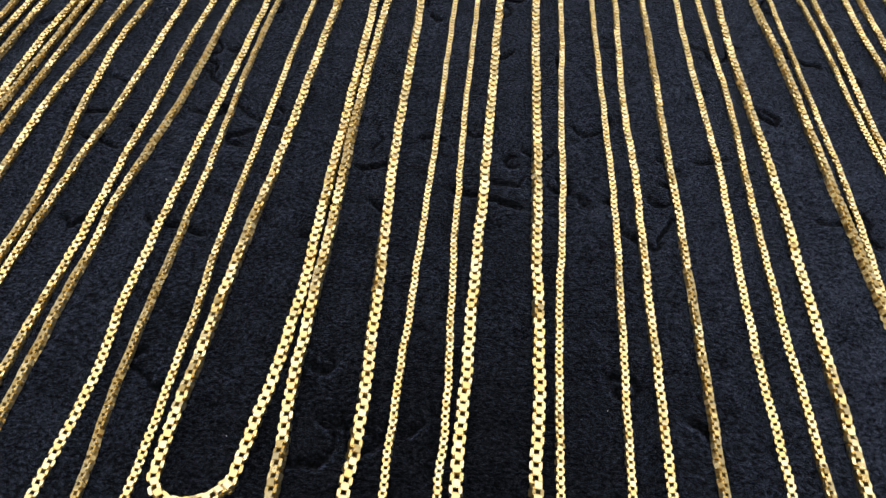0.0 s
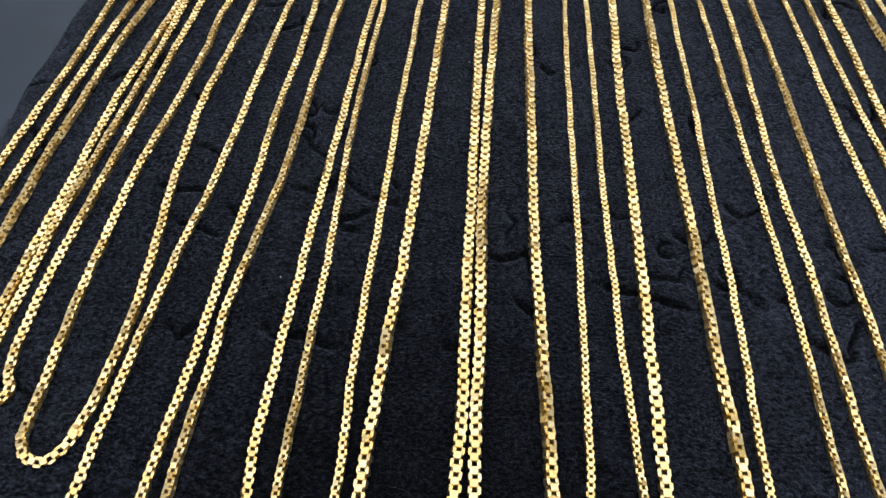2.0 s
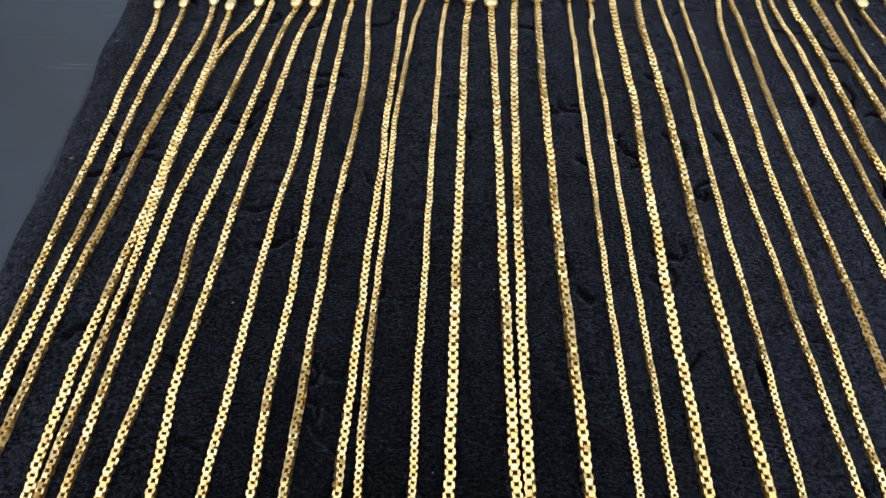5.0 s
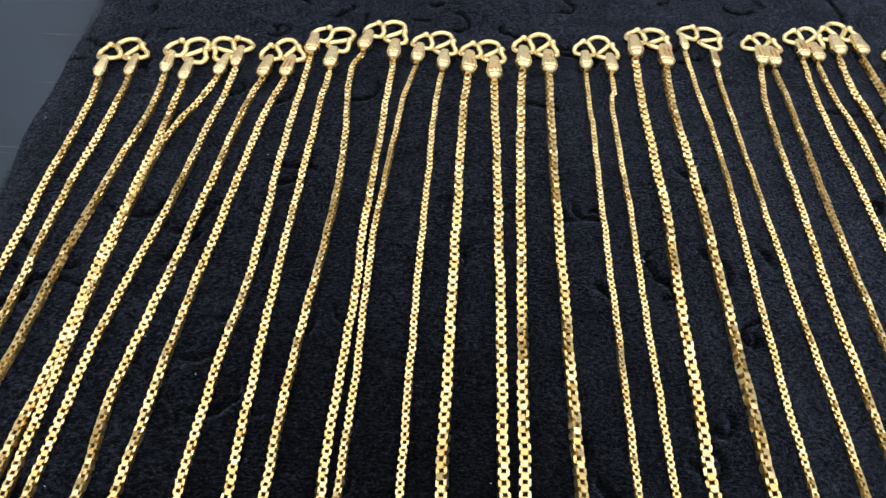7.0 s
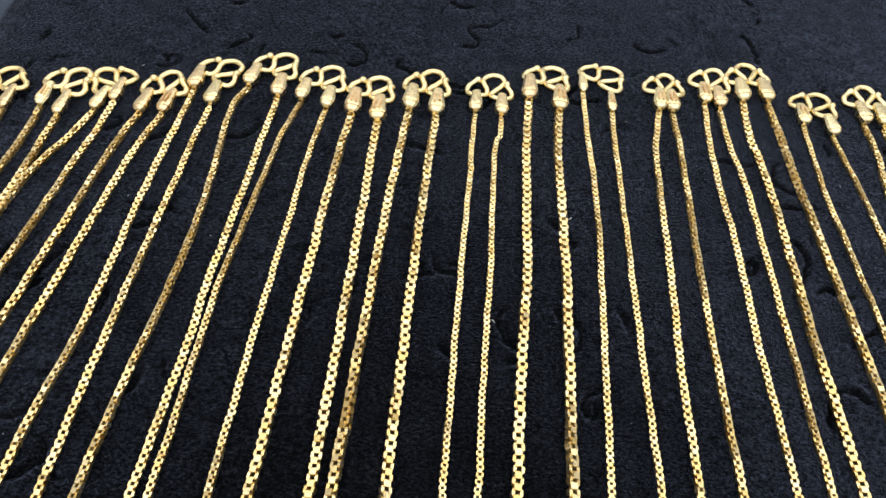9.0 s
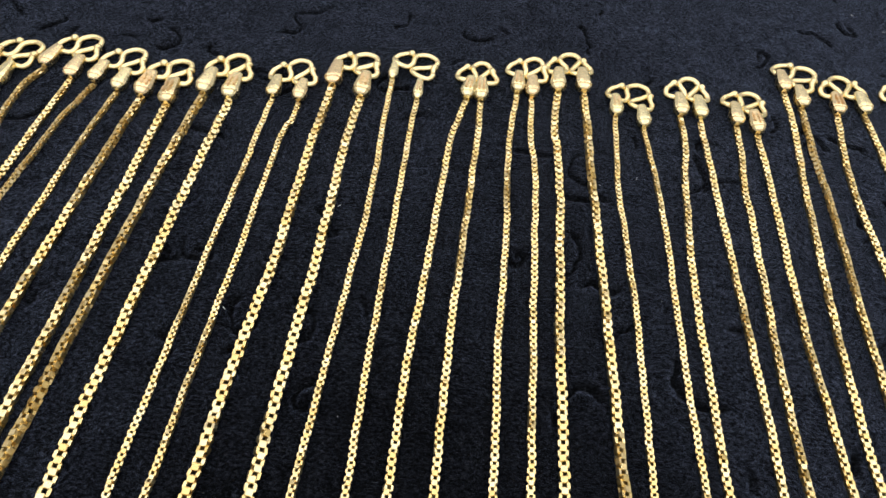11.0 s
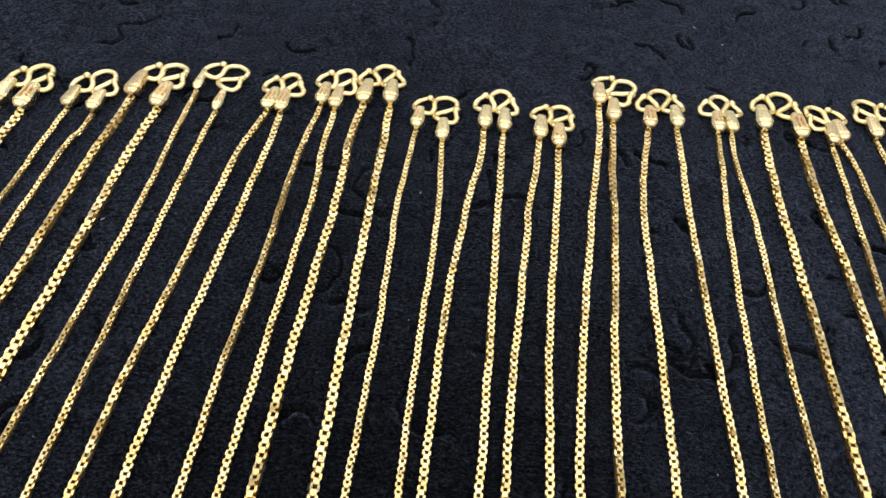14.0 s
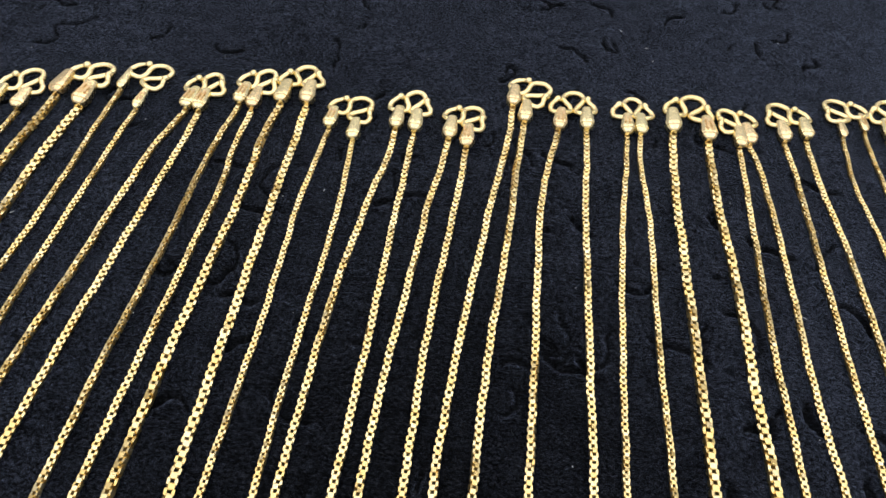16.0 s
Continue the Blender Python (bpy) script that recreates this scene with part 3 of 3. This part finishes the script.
necklace(1.40, [(-4.7, 309.6), (-5.4, 290.6), (-5.0, 286.8), (-5.8, 268.4), (-6.4, 242.5), (-7.0, 216.6), (-7.6, 190.7), (-7.8, 165.5), (-7.9, 140.3), (-8.4, 109.8), (-8.9, 79.3), (-9.4, 48.8), (-9.3, 39.6)],
         [(2.7, 309.0), (2.6, 301.4), (1.4, 297.7), (0.9, 281.7), (0.7, 254.4), (0.1, 236.2), (-0.5, 205.8), (-1.0, 175.4), (-1.5, 145.1), (-1.4, 120.1), (-1.2, 95.0), (-0.2, 63.1), (-0.0, 49.5), (-0.5, 40.4)],
         [(-9.0, 12.0), (-7.5, 7.0), (-4.9, 5.0), (-2.3, 7.0), (-0.8, 12.0)],
         "fine yellow gold box-chain necklace folded in two on black cloth", (-2, -2), False, (0, 0), 10)
necklace(2.20, [(10.8, 316.5), (9.7, 293.1), (9.5, 260.4), (9.2, 251.1), (7.9, 232.4), (7.0, 209.0), (6.0, 185.6), (5.3, 156.6), (4.7, 127.6), (4.0, 98.6), (3.3, 69.6), (2.6, 40.7)],
         [(19.3, 312.6), (18.3, 297.1), (18.5, 277.3), (18.6, 257.5), (18.0, 231.5), (17.4, 205.5), (16.9, 179.5), (16.9, 147.4), (16.8, 115.2), (16.5, 96.9), (16.8, 64.8), (16.0, 41.8)],
         [(2.9, 5.0), (5.3, 0.0), (9.3, -2.0), (13.3, 0.0), (15.7, 5.0)],
         "thick yellow gold box-chain necklace folded in two on black cloth", (0, 30), False, (0, 0), 11)
necklace(1.45, [(27.0, 322.9), (27.0, 307.5), (27.6, 284.8), (27.4, 265.8), (26.1, 234.8), (24.9, 203.9), (24.5, 175.4), (23.3, 142.1), (22.9, 113.5), (21.0, 80.2), (20.5, 61.2), (20.1, 42.2)],
         [(34.9, 314.9), (34.6, 303.5), (34.4, 275.0), (34.3, 246.6), (34.2, 218.2), (34.5, 204.4), (34.3, 186.0), (34.4, 161.4), (34.5, 136.9), (34.6, 112.3), (33.8, 89.3), (32.9, 66.2), (32.1, 43.2)],
         [(20.4, 5.0), (22.5, 0.0), (26.1, -2.0), (29.7, 0.0), (31.8, 5.0)],
         "fine yellow gold box-chain necklace folded in two on black cloth", (4, 2), False, (0, 0), 12, 0.7)
necklace(1.65, [(48.8, 316.7), (45.9, 301.1), (44.9, 287.2), (44.2, 269.6), (43.5, 251.9), (42.3, 233.4), (41.7, 201.1), (40.8, 177.9), (39.9, 154.8), (39.8, 140.9), (40.3, 127.1), (39.8, 103.9), (39.3, 80.8), (39.1, 62.3), (38.9, 43.8)],
         [(52.7, 316.4), (52.7, 303.2), (51.7, 275.5), (50.6, 247.8), (50.2, 229.5), (50.1, 206.6), (50.0, 183.8), (49.5, 158.6), (48.9, 133.4), (48.9, 115.1), (48.5, 92.2), (48.1, 69.4), (47.7, 46.5)],
         [(39.1, 9.0), (40.7, 4.0), (43.3, 2.0), (46.0, 4.0), (47.5, 9.0)],
         "medium-weight yellow gold box-chain necklace folded in two on black cloth", (0, 40), False, (0, 0), 13)
necklace(1.55, [(63.0, 321.5), (61.3, 298.2), (61.5, 265.4), (60.7, 237.3), (60.9, 204.6), (60.4, 176.5), (60.6, 153.1), (60.8, 129.7), (60.5, 115.7), (59.1, 83.0), (59.0, 64.2), (59.0, 45.5)],
         [(67.2, 320.1), (67.0, 304.7), (68.2, 293.0), (68.4, 283.0), (68.1, 252.0), (67.8, 221.0), (67.6, 190.1), (68.0, 157.6), (67.7, 143.6), (66.4, 115.8), (65.6, 87.9), (65.6, 67.0), (65.5, 46.1)],
         [(59.0, 15.5), (59.1, 2.0), (60.2, -3.0), (62.2, -5.0), (64.1, -3.0), (65.3, 2.0), (65.4, 16.1)],
         "medium-weight yellow gold box-chain necklace folded in two on black cloth", (40, 0), False, (0, 0), 14)
necklace(2.00, [(74.6, 323.5), (73.6, 307.7), (74.2, 298.1), (74.5, 286.0), (74.1, 262.5), (73.6, 239.1), (73.9, 210.9), (72.8, 178.0), (73.0, 147.5), (73.1, 117.0), (72.2, 84.2), (72.0, 65.4), (71.7, 46.6)],
         [(82.0, 324.4), (82.7, 308.8), (82.6, 300.1), (83.4, 268.9), (84.2, 237.8), (84.9, 206.7), (85.7, 188.4), (86.5, 170.1), (86.5, 137.6), (86.8, 111.2), (87.0, 84.8)],
         [(72.1, 6.0), (74.8, 1.0), (79.5, -1.0), (84.2, 1.0), (87.0, 6.0), (87.4, 24.8), (87.2, 54.8)],
         "thick yellow gold box-chain necklace folded in two on black cloth", (0, 40), False, (0, 0), 15)
necklace(1.40, [(90.8, 315.4), (89.6, 289.2), (90.2, 267.8), (90.7, 246.4), (90.5, 216.7), (90.4, 187.0), (90.2, 157.3), (90.1, 127.5), (89.7, 112.2), (88.4, 89.2)],
         [(98.3, 311.5), (99.5, 293.0), (100.1, 274.5), (99.8, 243.7), (100.1, 212.8), (100.9, 181.9), (100.8, 151.1), (101.5, 129.5)],
         [(87.8, 59.2), (87.1, 29.2), (87.5, 10.0), (90.1, 5.0), (94.5, 3.0), (98.9, 5.0), (101.5, 10.0), (101.9, 39.5), (101.7, 69.5), (101.6, 99.5)],
         "fine yellow gold box-chain necklace folded in two on black cloth", (3, -5), False, (0, 0), 16)
necklace(1.65, [(109.3, 318.0), (109.0, 305.7), (107.2, 292.3), (105.1, 265.5), (104.6, 250.1), (104.3, 219.2), (104.3, 196.1), (104.3, 172.9), (103.4, 145.1), (103.4, 135.8)],
         [(114.7, 317.6), (114.7, 285.9), (114.8, 254.2), (114.8, 222.5), (114.0, 192.4), (114.5, 169.9)],
         [(103.0, 105.8), (102.7, 75.8), (102.3, 45.8), (102.6, 3.0), (104.7, -2.0), (108.2, -4.0), (111.8, -2.0), (113.9, 3.0), (114.2, 19.9), (114.2, 49.9), (114.3, 79.9), (114.4, 109.9), (114.5, 139.9)],
         "medium-weight yellow gold box-chain necklace folded in two on black cloth", (6, -3), False, (0, 0), 17)
necklace(1.65, [(124.6, 316.1), (123.8, 303.2), (122.3, 290.2), (122.1, 279.8), (120.9, 258.3), (119.8, 236.7), (119.5, 214.3)],
         [(129.9, 313.4), (129.7, 299.8), (128.6, 275.0), (127.5, 250.3), (127.6, 232.8), (127.8, 215.4)],
         [(119.0, 184.3), (118.5, 154.3), (118.1, 124.3), (117.6, 94.3), (117.1, 64.3), (116.6, 34.3), (116.9, 7.0), (118.9, 2.0), (122.5, 0.0), (126.0, 2.0), (128.1, 7.0), (128.4, 35.4), (128.3, 65.4), (128.2, 95.4), (128.1, 125.4), (128.0, 155.4), (127.9, 185.4)],
         "medium-weight yellow gold box-chain necklace folded in two on black cloth", (-4, -1), False, (0, 0), 18)
necklace(1.70, [(141.7, 333.6), (141.3, 318.4), (138.6, 295.8), (136.7, 273.9), (134.8, 252.0), (133.4, 224.1), (133.5, 216.2)],
         [(145.4, 326.8), (144.3, 308.6), (143.6, 285.9), (141.7, 254.3), (141.1, 239.4), (140.7, 217.1)],
         [(132.9, 186.2), (132.4, 156.2), (131.9, 126.2), (131.3, 96.2), (130.8, 66.2), (130.3, 36.2), (130.5, 11.0), (131.9, 6.0), (134.2, 4.0), (136.6, 6.0), (138.0, 11.0), (138.2, 37.1), (138.6, 67.1), (139.0, 97.1), (139.5, 127.1), (139.9, 157.1), (140.3, 187.1)],
         "medium-weight yellow gold box-chain necklace folded in two on black cloth", (0, 45), False, (0, 0), 19)
necklace(1.65, [(155.3, 325.2), (151.6, 299.3), (151.3, 272.8), (151.6, 240.3), (151.4, 218.6)],
         [(163.3, 326.5), (163.5, 312.2), (163.1, 308.5), (162.9, 288.7), (163.2, 265.9), (163.5, 243.1), (163.9, 220.3)],
         [(151.4, 188.6), (151.5, 158.6), (151.5, 128.6), (151.5, 98.6), (151.6, 68.6), (151.6, 38.6), (151.9, 4.0), (154.3, -1.0), (158.4, -3.0), (162.4, -1.0), (164.8, 4.0), (165.1, 40.3), (164.9, 70.3), (164.7, 100.3), (164.5, 130.3), (164.3, 160.3), (164.1, 190.3)],
         "medium-weight yellow gold box-chain necklace folded in two on black cloth", (30, 0), False, (0, 0), 20)
necklace(1.40, [(174.9, 326.6), (174.1, 311.1), (173.5, 306.9), (172.2, 289.1), (171.4, 273.0), (170.5, 244.4), (170.1, 221.2)],
         [(178.8, 327.2), (178.2, 314.0), (179.2, 298.9), (179.4, 289.9), (178.8, 257.9), (179.0, 240.2), (179.2, 222.4)],
         [(169.8, 191.2), (169.4, 161.2), (169.0, 131.2), (168.7, 101.2), (168.3, 71.2), (167.9, 41.2), (168.2, 8.0), (170.4, 3.0), (174.1, 1.0), (177.9, 3.0), (180.1, 8.0), (180.4, 42.4), (180.2, 72.4), (180.0, 102.4), (179.8, 132.4), (179.6, 162.4), (179.4, 192.4)],
         "fine yellow gold box-chain necklace folded in two on black cloth", (5, 5), False, (0, 0), 21)
necklace(2.10, [(188.1, 329.2), (186.8, 305.9), (186.9, 278.4), (186.9, 251.0), (187.0, 223.5)],
         [(197.9, 327.1), (197.5, 304.6), (198.6, 275.3), (198.4, 245.9), (198.9, 225.1)],
         [(187.0, 193.5), (187.0, 163.5), (187.0, 133.5), (187.1, 103.5), (187.1, 73.5), (187.1, 43.5), (187.4, 1.0), (189.6, -4.0), (193.4, -6.0), (197.2, -4.0), (199.4, 1.0), (199.7, 15.1), (199.6, 45.1), (199.5, 75.1), (199.4, 105.1), (199.3, 135.1), (199.2, 165.1), (199.1, 195.1)],
         "thick yellow gold box-chain necklace folded in two on black cloth", (-5, 7), False, (0, 0), 22)
necklace(1.45, [(206.8, 326.2), (205.6, 293.9), (204.4, 261.6), (204.5, 243.7), (204.6, 225.9)],
         [(209.9, 327.9), (211.4, 315.3), (211.8, 292.0), (211.6, 269.7), (211.4, 247.5), (212.4, 227.0)],
         [(204.7, 195.9), (204.7, 165.9), (204.8, 135.9), (204.9, 105.9), (204.9, 75.9), (205.0, 45.9), (205.2, 5.0), (206.9, 0.0), (209.6, -2.0), (212.4, 0.0), (214.0, 5.0), (214.2, 47.0), (213.9, 77.0), (213.6, 107.0), (213.3, 137.0), (213.0, 167.0), (212.7, 197.0)],
         "fine yellow gold box-chain necklace folded in two on black cloth", (-2, -6), True, (0, 0), 23)
necklace(1.45, [(220.1, 330.8), (220.7, 316.8), (220.6, 284.6), (220.5, 252.5), (220.8, 230.3)],
         [(226.7, 333.1), (226.7, 317.7), (228.1, 296.4), (228.7, 281.8), (228.8, 261.0)],
         [(220.9, 200.3), (220.9, 170.3), (221.0, 140.3), (221.0, 110.3), (221.1, 80.3), (221.2, 50.3), (221.4, 9.0), (223.1, 4.0), (225.9, 2.0), (228.8, 4.0), (230.5, 9.0), (230.7, 51.0), (230.4, 81.0), (230.1, 111.0), (229.9, 141.0), (229.6, 171.0), (229.3, 201.0), (229.0, 231.0)],
         "fine yellow gold box-chain necklace folded in two on black cloth", (1, -4), True, (0, 0), 24)
necklace(1.15, [(238.0, 336.4), (237.3, 329.8), (236.5, 316.7), (237.4, 302.9), (238.0, 297.7)],
         [(245.0, 340.0), (244.7, 334.2), (244.6, 317.2)],
         [(239.2, 267.7), (240.4, 237.7), (241.6, 207.7), (242.8, 177.7), (243.9, 147.7), (245.1, 117.7), (246.3, 87.7), (247.5, 57.7), (248.7, 27.7), (242.2, 2.0), (243.3, -3.0), (245.3, -5.0), (247.3, -3.0), (248.5, 2.0), (242.0, 17.2), (242.3, 47.2), (242.5, 77.2), (242.8, 107.2), (243.0, 137.2), (243.3, 167.2), (243.6, 197.2), (243.8, 227.2), (244.1, 257.2), (244.3, 287.2)],
         "fine yellow gold box-chain necklace folded in two on black cloth", (4, -2), True, (0, 0), 25, 0.7)
necklace(1.40, [(251.1, 337.2), (250.5, 331.1), (249.7, 317.7), (250.6, 304.4), (251.4, 297.7)],
         [(258.2, 339.2), (257.8, 317.2)],
         [(252.7, 267.7), (254.0, 237.7), (255.2, 207.7), (256.5, 177.7), (257.8, 147.7), (259.1, 117.7), (260.3, 87.7), (261.6, 57.7), (262.9, 27.7), (255.8, 6.0), (257.1, 1.0), (259.3, -1.0), (261.4, 1.0), (262.7, 6.0), (255.6, 47.2), (255.9, 77.2), (256.1, 107.2), (256.4, 137.2), (256.6, 167.2), (256.8, 197.2), (257.1, 227.2), (257.3, 257.2), (257.6, 287.2)],
         "fine yellow gold box-chain necklace folded in two on black cloth", (-6, 0), False, (0, 0), 26)

# ---- the links that lie nearest below the caps, one by one ----
for root, single, poses in PIECES:
    for m, c in poses:
        ob = new("link", single)
        ob.parent = root
        ob.matrix_local = Matrix.Translation(c) @ m
